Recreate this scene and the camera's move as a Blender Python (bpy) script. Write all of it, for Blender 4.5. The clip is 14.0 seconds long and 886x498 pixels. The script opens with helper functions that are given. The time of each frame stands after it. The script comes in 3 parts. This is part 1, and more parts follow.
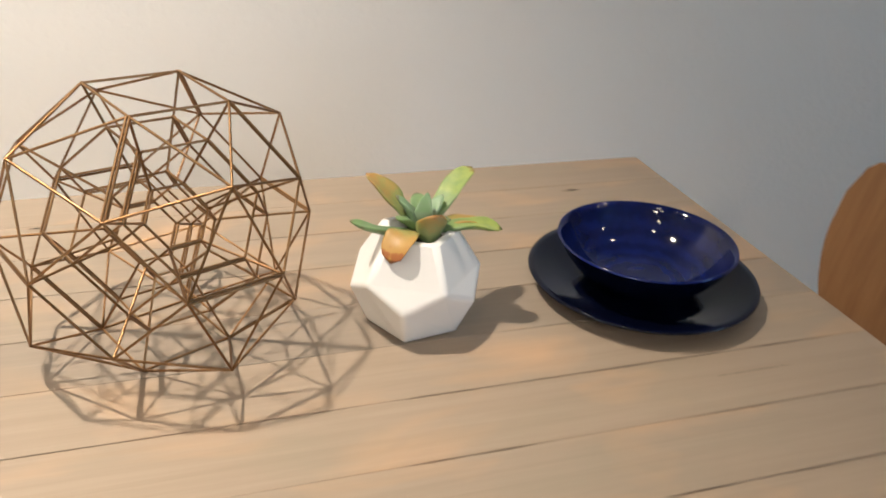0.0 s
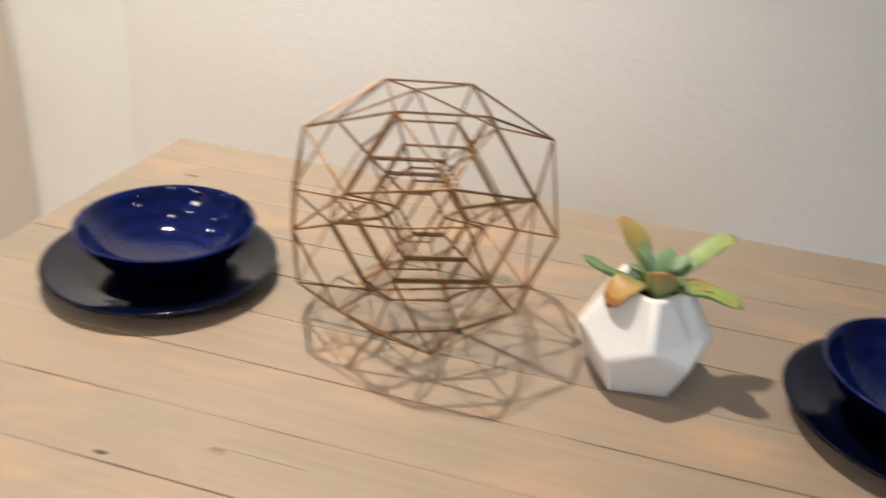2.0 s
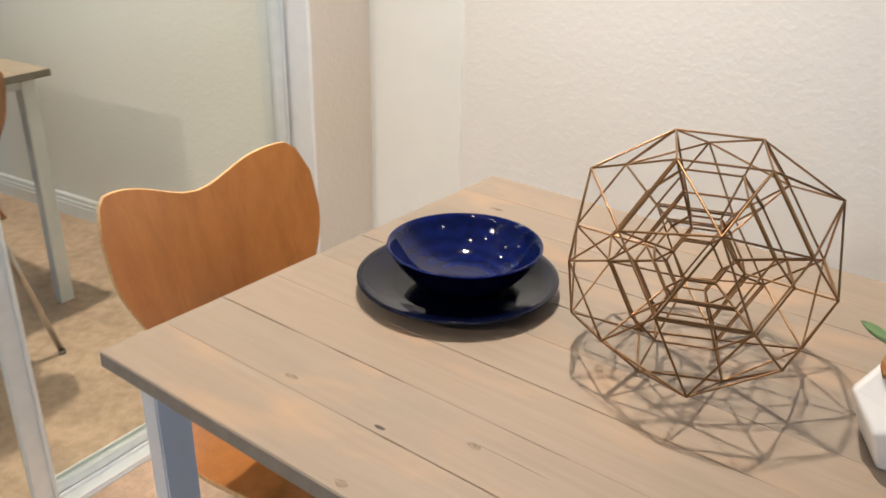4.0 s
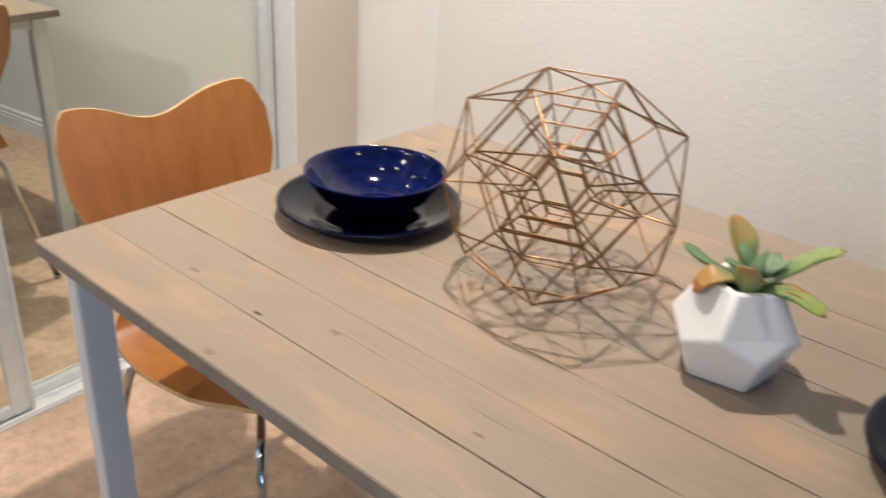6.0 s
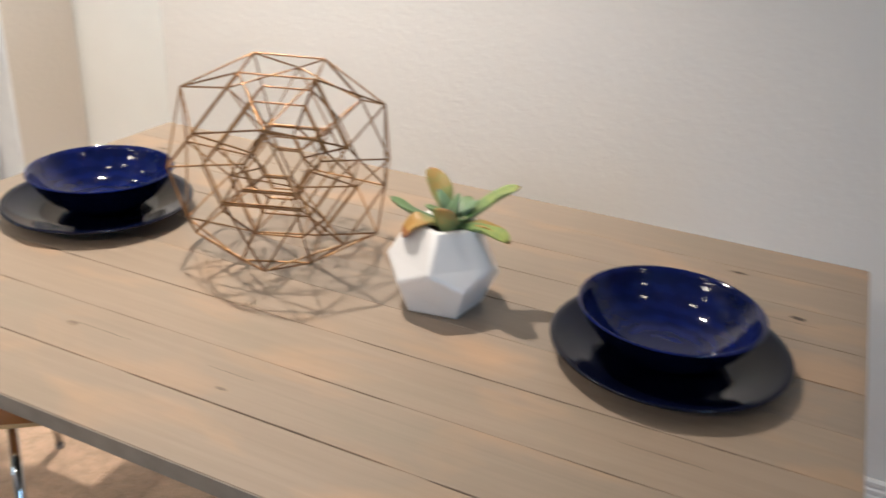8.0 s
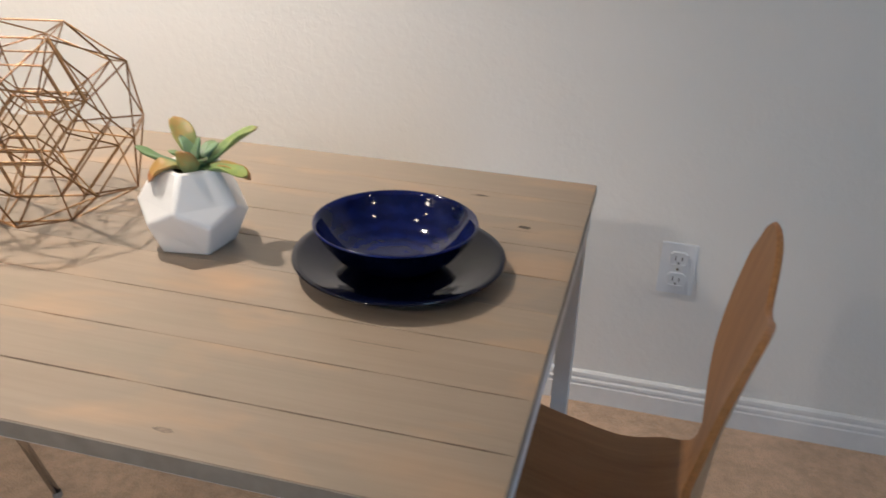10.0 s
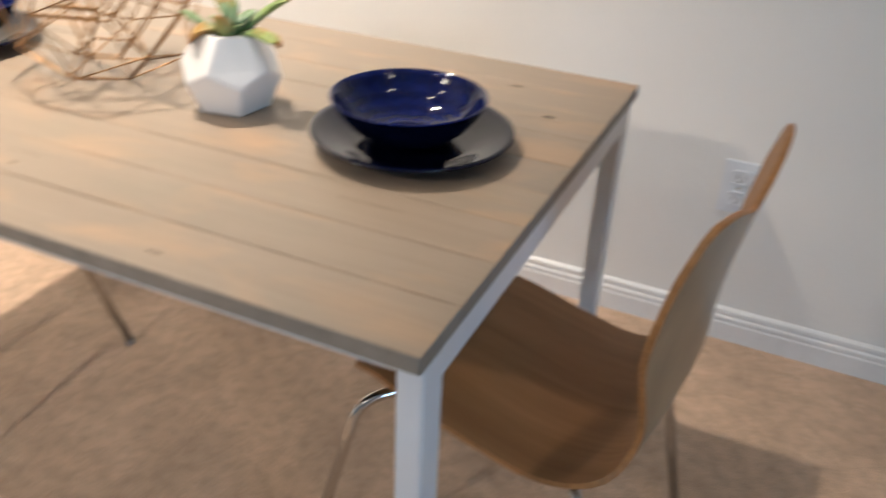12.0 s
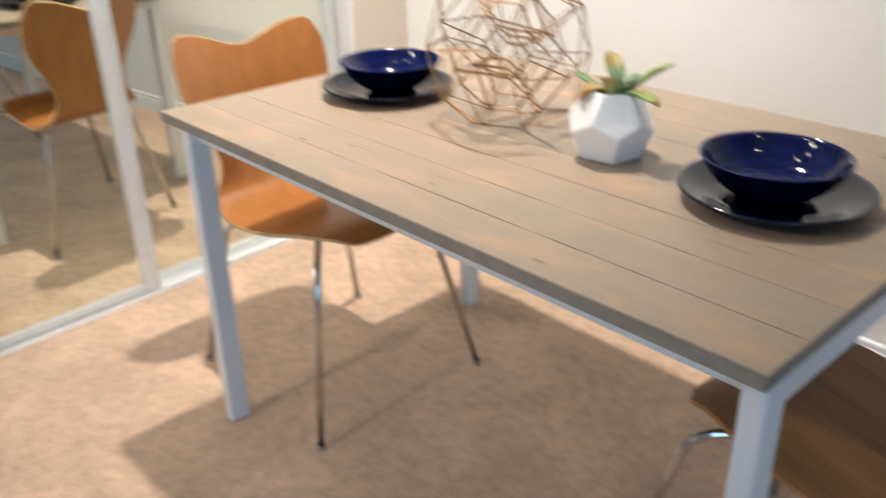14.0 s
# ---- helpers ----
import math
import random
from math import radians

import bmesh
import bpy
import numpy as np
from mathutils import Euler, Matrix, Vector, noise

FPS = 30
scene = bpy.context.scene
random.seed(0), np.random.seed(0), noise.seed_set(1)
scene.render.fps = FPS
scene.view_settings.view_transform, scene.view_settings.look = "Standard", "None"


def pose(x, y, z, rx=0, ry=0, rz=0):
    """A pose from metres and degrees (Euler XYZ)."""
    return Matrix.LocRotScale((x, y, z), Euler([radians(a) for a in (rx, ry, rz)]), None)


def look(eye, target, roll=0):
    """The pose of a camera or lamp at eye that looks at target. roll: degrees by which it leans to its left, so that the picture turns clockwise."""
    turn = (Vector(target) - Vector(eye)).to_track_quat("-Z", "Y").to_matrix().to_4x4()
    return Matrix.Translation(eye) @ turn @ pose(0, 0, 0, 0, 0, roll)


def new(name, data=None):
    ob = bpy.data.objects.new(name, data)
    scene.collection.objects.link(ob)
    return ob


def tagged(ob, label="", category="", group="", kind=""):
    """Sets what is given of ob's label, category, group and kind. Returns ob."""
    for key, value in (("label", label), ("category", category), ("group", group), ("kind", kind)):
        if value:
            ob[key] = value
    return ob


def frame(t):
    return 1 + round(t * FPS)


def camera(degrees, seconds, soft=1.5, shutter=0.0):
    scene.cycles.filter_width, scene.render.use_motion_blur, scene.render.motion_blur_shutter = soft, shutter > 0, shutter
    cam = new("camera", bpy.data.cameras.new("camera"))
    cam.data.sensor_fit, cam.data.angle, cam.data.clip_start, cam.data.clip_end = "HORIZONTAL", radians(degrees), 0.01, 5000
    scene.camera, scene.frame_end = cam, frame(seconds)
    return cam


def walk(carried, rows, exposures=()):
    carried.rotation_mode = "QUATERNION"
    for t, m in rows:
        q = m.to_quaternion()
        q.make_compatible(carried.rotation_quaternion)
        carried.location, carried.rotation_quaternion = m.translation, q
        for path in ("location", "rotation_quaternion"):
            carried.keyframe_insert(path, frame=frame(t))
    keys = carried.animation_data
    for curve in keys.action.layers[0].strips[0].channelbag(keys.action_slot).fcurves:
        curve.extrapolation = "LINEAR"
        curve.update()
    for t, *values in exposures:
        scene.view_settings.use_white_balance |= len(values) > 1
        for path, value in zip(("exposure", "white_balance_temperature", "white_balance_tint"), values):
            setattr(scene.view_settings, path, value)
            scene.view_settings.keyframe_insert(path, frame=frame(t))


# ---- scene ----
import itertools

cam = camera(55.0, 14.0, soft=1.6, shutter=0.85)

PATH = [
    (0, (0.574, -0.368, 1.266), (1.16, 1.301, 0.333), 3.7),
    (0.5, (0.629, -0.367, 1.271), (1.065, 1.358, 0.358), 4.1),
    (1, (0.699, -0.375, 1.273), (0.883, 1.401, 0.372), 5.0),
    (1.5, (0.768, -0.388, 1.268), (0.619, 1.384, 0.354), 5.9),
    (2, (0.795, -0.401, 1.282), (0.365, 1.322, 0.364), 4.6),
    (2.5, (0.809, -0.416, 1.291), (0.093, 1.232, 0.413), 2.6),
    (3, (0.81, -0.449, 1.296), (-0.084, 1.125, 0.445), 1.2),
    (5.5, (1.049, -0.447, 1.28), (-0.166, 0.888, 0.419), 2.9),
    (6, (1.104, -0.429, 1.276), (-0.06, 0.938, 0.394), 3.5),
    (6.5, (1.146, -0.417, 1.285), (0.032, 0.992, 0.405), 2.5),
    (7, (1.172, -0.431, 1.278), (0.144, 1.052, 0.417), 2.5),
    (7.5, (1.198, -0.441, 1.282), (0.269, 1.091, 0.393), 2.5),
    (8, (1.218, -0.487, 1.275), (0.486, 1.172, 0.432), 3.3),
    (8.5, (1.258, -0.521, 1.263), (0.654, 1.192, 0.426), 3.0),
    (9, (1.309, -0.545, 1.265), (0.864, 1.215, 0.427), 2.1),
    (11.5, (1.565, -0.539, 1.23), (1.096, 1.156, 0.278), 2.2),
    (12, (1.596, -0.558, 1.223), (0.912, 1.018, 0.199), 2.7),
    (12.5, (1.606, -0.579, 1.223), (0.761, 0.897, 0.171), 1.6),
    (13, (1.611, -0.609, 1.224), (0.632, 0.786, 0.178), 0.5),
    (13.5, (1.624, -0.657, 1.232), (0.484, 0.655, 0.242), -0.7),
    (14, (1.647, -0.72, 1.236), (0.314, 0.489, 0.364), -1.3),
]
walk(cam, [(t, look(eye, target, roll)) for t, eye, target, roll in PATH],
     [(0.0, -0.14, 6150, 10), (1.0, -0.18, 6100, 10), (2.3, -0.37, 6000, 11), (3.2, -0.40, 5950, 11), (6.0, -0.39, 5850, 12), (9.0, -0.29, 5850, 12), (11.5, -0.01, 6100, 12), (12.7, 0.28, 6000, 11), (13.5, 0.26, 5900, 10), (14.0, 0.05, 5800, 10)])

# ---- light ----
world = bpy.data.worlds.new("world")
scene.world = world
world.use_nodes = True
wn = world.node_tree.nodes
sky = wn.new("ShaderNodeTexSky")
sky.sky_type, sky.sun_disc = "NISHITA", False
sky.sun_elevation, sky.sun_rotation = radians(40), radians(200)
world.node_tree.links.new(sky.outputs[0], wn["Background"].inputs[0])
wn["Background"].inputs[1].default_value = 0.1

CEIL = 2.74
# south and east walls are unseen, set far off so less light returns
WALL_N, WALL_S, WALL_W, WALL_E = 1.275, -5.0, -0.72, 4.1
# x, y, watts, cone, soft edge, aim (gimbal lamps are tilted)
LAMPS = [(0.06, 0.62, 300.0, 89, 1.0, (0.06, 0.62, 0.0)), (0.08, -2.70, 178.0, 63, 1.0, (-0.10, 1.05, 0.42)),
         (2.25, 0.12, 1.5, 120, 1.0, (2.25, 0.12, 0.0)), (2.90, -0.65, 1.5, 120, 1.0, (2.90, -0.65, 0.0)), (-0.42, -1.45, 4.0, 120, 1.0, (-0.42, -1.45, 0.0)),
         (0.42, -0.22, 1.5, 120, 1.0, (0.42, -0.22, 0.0)), (-0.18, -0.72, 1.5, 120, 1.0, (-0.18, -0.72, 0.0))]
WARM = (1.0, 0.855, 0.685)
for lx, ly, power, cone, soft_edge, aim in LAMPS:
    d = bpy.data.lights.new("ceiling_spot", "SPOT")
    d.energy, d.color, d.shadow_soft_size = power, WARM, 0.042 if ly > 0.5 else 0.06
    d.spot_size, d.spot_blend = radians(cone), soft_edge
    o = new("ceiling_spot", d)
    o.matrix_world = Matrix.Translation((lx, ly, CEIL - 0.03)) @ (Vector(aim) - Vector((lx, ly, CEIL - 0.03))).to_track_quat("-Z", "Y").to_matrix().to_4x4()
# daylight in the window's opening
d = bpy.data.lights.new("window_daylight", "AREA")
d.shape, d.size, d.size_y, d.energy, d.color = "RECTANGLE", 1.5, 1.2, 50.0, (0.30, 0.63, 1.0)
o = new("window_daylight", d)
o.matrix_world = pose(WALL_E + 0.06, -2.5, 1.1, 0, 90, 0)

# ---- materials ----
def material(name, rough=0.6, metal=0.0):
    m = bpy.data.materials.new(name)
    m.use_nodes = True
    n = m.node_tree.nodes
    b = n["Principled BSDF"]
    b.inputs["Roughness"].default_value = rough
    b.inputs["Metallic"].default_value = metal
    return m, n, m.node_tree.links, b


def coords(n, l, scale=(1, 1, 1), kind="Object", turn=(0, 0, 0)):
    t, mp = n.new("ShaderNodeTexCoord"), n.new("ShaderNodeMapping")
    mp.inputs["Scale"].default_value = scale
    mp.inputs["Rotation"].default_value = turn
    l.new(t.outputs[kind], mp.inputs[0])
    return mp.outputs[0]


def noise_tex(n, l, vec, scale, detail=4.0, rough=0.55, distort=0.0):
    t = n.new("ShaderNodeTexNoise")
    t.inputs["Scale"].default_value = scale
    t.inputs["Detail"].default_value = detail
    t.inputs["Roughness"].default_value = rough
    t.inputs["Distortion"].default_value = distort
    l.new(vec, t.inputs["Vector"])
    return t.outputs["Fac"]


def ramp(n, l, fac, stops):
    r = n.new("ShaderNodeValToRGB")
    e = r.color_ramp.elements
    while len(e) < len(stops):
        e.new(0.5)
    for el, (p, c) in zip(e, stops):
        el.position, el.color = p, (*c, 1)
    l.new(fac, r.inputs[0])
    return r.outputs[0]


def mix(n, l, fac, a, b, mode="MIX"):
    m = n.new("ShaderNodeMix")
    m.data_type, m.blend_type = "RGBA", mode
    for sock, v in ((m.inputs[0], fac), (m.inputs[6], a), (m.inputs[7], b)):
        if isinstance(v, (int, float)):
            sock.default_value = v
        elif isinstance(v, tuple):
            sock.default_value = (*v, 1)
        else:
            l.new(v, sock)
    return m.outputs[2]


def bump(n, l, b, height, strength, dist):
    t = n.new("ShaderNodeBump")
    t.inputs["Strength"].default_value = strength
    t.inputs["Distance"].default_value = dist
    l.new(height, t.inputs["Height"])
    l.new(t.outputs[0], b.inputs["Normal"])


def math_node(n, l, op, a, b):
    m = n.new("ShaderNodeMath")
    m.operation = op
    for sock, v in zip(m.inputs, (a, b)):
        if isinstance(v, (int, float)):
            sock.default_value = v
        else:
            l.new(v, sock)
    return m.outputs[0]


def plain(name, color, rough=0.5, metal=0.0, vary=0.06, scale=30.0, relief=0.0, coat=0.0):
    m, n, l, b = material(name, rough, metal)
    v = coords(n, l)
    f = noise_tex(n, l, v, scale)
    lo, hi = tuple(c * (1 - vary) for c in color), tuple(min(1, c * (1 + vary)) for c in color)
    l.new(ramp(n, l, f, [(0.3, lo), (0.7, hi)]), b.inputs["Base Color"])
    if relief:
        bump(n, l, b, noise_tex(n, l, v, scale * 6), 0.4, relief)
    if coat:
        b.inputs["Coat Weight"].default_value = coat
        b.inputs["Coat Roughness"].default_value = 0.05
    return m


def wall_paint(name, color):
    """Orange-peel rolled paint."""
    m, n, l, b = material(name, 0.75)
    v = coords(n, l)
    big = noise_tex(n, l, v, 1.5, 3)
    l.new(ramp(n, l, big, [(0.3, tuple(c * 0.96 for c in color)), (0.7, color)]), b.inputs["Base Color"])
    peel = noise_tex(n, l, v, 64, 1.5, 0.5, 0.2)
    soft = ramp(n, l, peel, [(0.42, (0, 0, 0)), (0.62, (1, 1, 1))])
    bump(n, l, b, soft, 0.10, 0.004)
    return m


def plank_wood():
    """Grey-washed pine: long grain, knots' tint, orange rubbed patches."""
    m, n, l, b = material("greywashed_pine", 0.42)
    t = n.new("ShaderNodeTexCoord")
    info = n.new("ShaderNodeObjectInfo")
    off = n.new("ShaderNodeVectorMath")
    off.operation = "SCALE"
    comb = n.new("ShaderNodeCombineXYZ")
    l.new(info.outputs["Random"], comb.inputs[0])
    l.new(info.outputs["Random"], comb.inputs[1])
    l.new(comb.outputs[0], off.inputs[0])
    off.inputs["Scale"].default_value = 17.0
    add = n.new("ShaderNodeVectorMath")
    l.new(t.outputs["Object"], add.inputs[0])
    l.new(off.outputs[0], add.inputs[1])
    def mapped(sx, sy):
        mp = n.new("ShaderNodeMapping")
        mp.inputs["Scale"].default_value = (sx, sy, 1)
        l.new(add.outputs[0], mp.inputs[0])
        return mp.outputs[0]
    grain = noise_tex(n, l, mapped(3, 90), 1.0, 6, 0.6, 0.6)
    fine = noise_tex(n, l, mapped(14, 320), 1.0, 3, 0.6)
    patch = noise_tex(n, l, mapped(5.0, 11), 1.0, 3, 0.5, 0.5)
    stain = noise_tex(n, l, mapped(4.5, 9), 1.0, 4, 0.6)
    base = ramp(n, l, grain, [(0.25, (0.276, 0.219, 0.167)), (0.5, (0.301, 0.240, 0.185)), (0.75, (0.330, 0.265, 0.205))])
    base = mix(n, l, ramp(n, l, patch, [(0.52, (0, 0, 0)), (0.78, (0.58, 0.58, 0.58))]), base, (0.53, 0.325, 0.18))
    base = mix(n, l, ramp(n, l, stain, [(0.52, (0, 0, 0)), (0.8, (0.5, 0.5, 0.5))]), base, (0.25, 0.222, 0.172))
    base = mix(n, l, 0.10, base, ramp(n, l, fine, [(0.3, (0.6, 0.6, 0.6)), (0.7, (1, 1, 1))]), "MULTIPLY")
    tint = ramp(n, l, info.outputs["Random"], [(0.0, (0.92, 0.93, 0.93)), (0.5, (1.03, 1.02, 0.99)), (1.0, (1.10, 1.06, 1.0))])
    l.new(mix(n, l, 1.0, base, tint, "MULTIPLY"), b.inputs["Base Color"])
    l.new(math_node(n, l, "ADD", math_node(n, l, "MULTIPLY", grain, 0.2), 0.34), b.inputs["Roughness"])
    bump(n, l, b, fine, 0.12, 0.0004)
    return m


def veneer(name, lo, hi, along, rough=0.3):
    """Lacquered plywood face with long streaks."""
    m, n, l, b = material(name, rough)
    sc = (1.6, 18, 1.6) if along == "x" else (26, 26, 2.0)
    v = coords(n, l, sc)
    g = noise_tex(n, l, v, 1.0, 5, 0.6, 0.5)
    f = noise_tex(n, l, coords(n, l, tuple(s * 7 for s in sc)), 1.0, 3, 0.6)
    base = ramp(n, l, g, [(0.25, lo), (0.75, hi)])
    base = mix(n, l, 0.22, base, ramp(n, l, f, [(0.35, (0.62, 0.55, 0.5)), (0.65, (1, 1, 1))]), "MULTIPLY")
    l.new(base, b.inputs["Base Color"])
    bump(n, l, b, f, 0.08, 0.0005)
    return m


def carpet():
    m, n, l, b = material("beige_carpet", 0.95)
    v = coords(n, l)
    big = noise_tex(n, l, v, 4.5, 4, 0.6, 0.5)
    tuft = noise_tex(n, l, v, 210, 3, 0.6)
    mid = noise_tex(n, l, v, 30, 4, 0.65)
    base = ramp(n, l, big, [(0.30, (0.55, 0.385, 0.262)), (0.52, (0.68, 0.475, 0.325)), (0.70, (0.80, 0.565, 0.395))])
    base = mix(n, l, 0.55, base, ramp(n, l, tuft, [(0.3, (0.66, 0.64, 0.62)), (0.65, (1, 1, 1))]), "MULTIPLY")
    base = mix(n, l, 0.85, base, ramp(n, l, mid, [(0.34, (0.72, 0.71, 0.67)), (0.60, (1, 1, 1))]), "MULTIPLY")
    l.new(base, b.inputs["Base Color"])
    b.inputs["Sheen Weight"].default_value = 0.25
    bump(n, l, b, math_node(n, l, "ADD", tuft, mid), 0.9, 0.006)
    return m


def glaze(name, color, dark, rings=True):
    """Glossy cobalt glaze with faint throwing rings."""
    m, n, l, b = material(name, 0.065)
    v = coords(n, l)
    f = noise_tex(n, l, v, 22, 4, 0.6)
    c = ramp(n, l, f, [(0.3, dark), (0.72, color)])
    if rings:
        w = n.new("ShaderNodeTexWave")
        w.wave_type, w.rings_direction = "RINGS", "Z"
        w.inputs["Scale"].default_value = 19
        w.inputs["Distortion"].default_value = 2.5
        w.inputs["Detail Scale"].default_value = 3
        l.new(v, w.inputs["Vector"])
        c = mix(n, l, 0.5, c, ramp(n, l, w.outputs["Fac"], [(0.2, (0.45, 0.45, 0.5)), (0.8, (1.25, 1.25, 1.3))]), "MULTIPLY")
    l.new(c, b.inputs["Base Color"])
    b.inputs["Specular IOR Level"].default_value = 0.42 if rings else 0.34
    return m


def leaf_mat(name, root, middle, tip):
    """Leaf colours from root to tip, along the leaf's own x axis."""
    m, n, l, b = material(name, 0.48)
    t = n.new("ShaderNodeTexCoord")
    sep = n.new("ShaderNodeSeparateXYZ")
    l.new(t.outputs["Generated"], sep.inputs[0])
    f = noise_tex(n, l, t.outputs["Object"], 60, 4)
    fac = math_node(n, l, "ADD", sep.outputs[0], math_node(n, l, "MULTIPLY", math_node(n, l, "SUBTRACT", f, 0.5), 1.1))
    l.new(ramp(n, l, fac, [(0.1, root), (0.55, middle), (0.88, tip), (1.0, tuple(a * b for a, b in zip(tip, (0.72, 0.45, 0.5))))]), b.inputs["Base Color"])
    b.inputs["Subsurface Weight"].default_value = 0.1
    b.inputs["Subsurface Radius"].default_value = (0.004, 0.006, 0.002)
    bump(n, l, b, f, 0.15, 0.001)
    return m


def brass():
    m, n, l, b = material("antique_brass", 0.38, 1.0)
    v = coords(n, l)
    f = noise_tex(n, l, v, 3.0, 3)
    info = n.new("ShaderNodeObjectInfo")
    c = ramp(n, l, info.outputs["Random"], [(0.0, (0.22, 0.118, 0.052)), (1.0, (0.44, 0.26, 0.125))])
    l.new(mix(n, l, 0.35, c, ramp(n, l, f, [(0.35, (0.5, 0.45, 0.42)), (0.65, (1, 1, 1))]), "MULTIPLY"), b.inputs["Base Color"])
    return m


def emitter(name, color, strength):
    m, n, l, b = material(name)
    b.inputs["Emission Color"].default_value = (*color, 1)
    b.inputs["Emission Strength"].default_value = strength
    return m


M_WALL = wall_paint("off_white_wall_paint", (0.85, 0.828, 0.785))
# wall paint darkened for the unseen walls, to weaken bounced light
M_WALL_FAR = wall_paint("bounce_cut_wall_paint", (0.46, 0.43, 0.385))
# strip beside the closet: a darker tan than wall_north
M_STRIP = wall_paint("beige_wall_strip", (0.68, 0.615, 0.525))
M_CORNER = plain("smooth_white_band", (0.88, 0.89, 0.85), 0.6, vary=0.02, scale=6)
# ceiling is out of view; greyed so it throws back less fill light
M_CEIL = wall_paint("dimmed_ceiling_paint", (0.58, 0.565, 0.53))
M_TRIM = plain("white_trim_paint", (0.80, 0.80, 0.79), 0.4, vary=0.03)
M_CARPET = carpet()
M_PLANK = plank_wood()
M_KNOT = plain("dark_knot", (0.055, 0.04, 0.028), 0.6, vary=0.5, scale=200)
M_KNOT_SOFT = plain("brown_knot", (0.225, 0.168, 0.120), 0.5, vary=0.35, scale=150)
M_CRACK = plain("brown_crack", (0.13, 0.10, 0.075), 0.7, vary=0.4, scale=120)
M_EDGE = plain("grey_brown_edge", (0.26, 0.225, 0.185), 0.55, vary=0.13, scale=40, relief=0.001)
M_SEAM = plain("dark_seam", (0.014, 0.012, 0.01), 0.8)
M_WHITE_METAL = plain("white_powder_coat", (0.74, 0.745, 0.755), 0.38, vary=0.03, scale=12)
M_BACKVENEER = veneer("orange_beech_veneer", (0.305, 0.115, 0.028), (0.43, 0.175, 0.047), "z")
M_WALNUT = veneer("brown_oak_veneer", (0.205, 0.096, 0.034), (0.40, 0.200, 0.077), "x", 0.58)
M_PLY = plain("pale_ply_edge", (0.60, 0.39, 0.18), 0.5, vary=0.2, scale=120)
M_PLY_DARK = plain("amber_ply_edge", (0.36, 0.165, 0.056), 0.45, vary=0.2, scale=120)
M_OAK_REAR = veneer("pale_oak_veneer", (0.235, 0.158, 0.088), (0.33, 0.225, 0.13), "z")
M_CHROME = plain("chrome", (0.62, 0.61, 0.60), 0.13, 1.0, vary=0.05)
M_RUBBER = plain("dark_grey_plastic", (0.27, 0.245, 0.22), 0.6)
M_BLUE_IN = glaze("cobalt_glaze_inside", (0.004, 0.010, 0.085), (0.002, 0.0045, 0.034))
M_BLUE_OUT = glaze("midnight_glaze_outside", (0.002, 0.0035, 0.017), (0.001, 0.0015, 0.006), False)
M_POT = plain("white_ceramic", (0.80, 0.79, 0.77), 0.3, vary=0.02, scale=14, coat=0.3)
M_SOIL = plain("dark_soil", (0.035, 0.026, 0.02), 0.95, vary=0.6, scale=250, relief=0.004)
M_BRASS = brass()
M_ALU = plain("pale_aluminium", (0.74, 0.77, 0.75), 0.35, 0.35, vary=0.04)
M_MIRROR = material("mirror_glass", 0.015, 1.0)[0]
M_MIRROR.node_tree.nodes["Principled BSDF"].inputs["Base Color"].default_value = (0.80, 0.84, 0.77, 1)
M_OUTLET = plain("white_outlet_plastic", (0.78, 0.80, 0.82), 0.3, vary=0.02)
M_DARK = plain("dark_slot", (0.22, 0.22, 0.22), 0.7)
M_LENS = emitter("lamp_lens", (1.0, 0.86, 0.68), 55.0)
M_GLASS_LIGHT = emitter("bright_window_backdrop", (0.75, 0.88, 1.0), 2.6)

# ---- helpers for meshes ----
def mesh_of(name, bm, mats, smooth=False):
    me = bpy.data.meshes.new(name)
    bmesh.ops.recalc_face_normals(bm, faces=bm.faces)
    bm.to_mesh(me)
    bm.free()
    for m in (mats if isinstance(mats, (list, tuple)) else [mats]):
        me.materials.append(m)
    if smooth:
        for p in me.polygons:
            p.use_smooth = True
    return me


def part(name, bm, mats, parent=None, label="", smooth=False):
    ob = new(name, mesh_of(name, bm, mats, smooth))
    ob.parent = parent
    if label:
        tagged(ob, label)
    return ob


def thing(name, at, label, category, group="", rz=0.0, kind=""):
    ob = new(name)
    ob.empty_display_size = 0.1
    ob.matrix_basis = pose(*at, 0, 0, rz)
    return tagged(ob, label, category, group, kind)


def box(x0, y0, z0, x1, y1, z1, bevel=0.0, seg=1, bm=None):
    own = bmesh.new()
    bmesh.ops.create_cube(own, size=1.0)
    for v in own.verts:
        v.co = Vector(((x0 + x1) / 2 + v.co.x * (x1 - x0), (y0 + y1) / 2 + v.co.y * (y1 - y0), (z0 + z1) / 2 + v.co.z * (z1 - z0)))
    if bevel:
        bmesh.ops.bevel(own, geom=own.edges[:], offset=bevel, segments=seg, affect="EDGES")
    return own


def lathe(profile, n=72):
    """Profile of (radius, height), turned round z."""
    bm = bmesh.new()
    rings = []
    for r, z in profile:
        if r < 1e-6:
            rings.append([bm.verts.new((0, 0, z))])
        else:
            rings.append([bm.verts.new((r * math.cos(2 * math.pi * i / n), r * math.sin(2 * math.pi * i / n), z)) for i in range(n)])
    for a, b in zip(rings, rings[1:]):
        for i in range(n):
            j = (i + 1) % n
            if len(a) == 1:
                bm.faces.new((a[0], b[i], b[j]))
            elif len(b) == 1:
                bm.faces.new((a[i], b[0], a[j]))
            else:
                bm.faces.new((a[i], b[i], b[j], a[j]))
    return bm


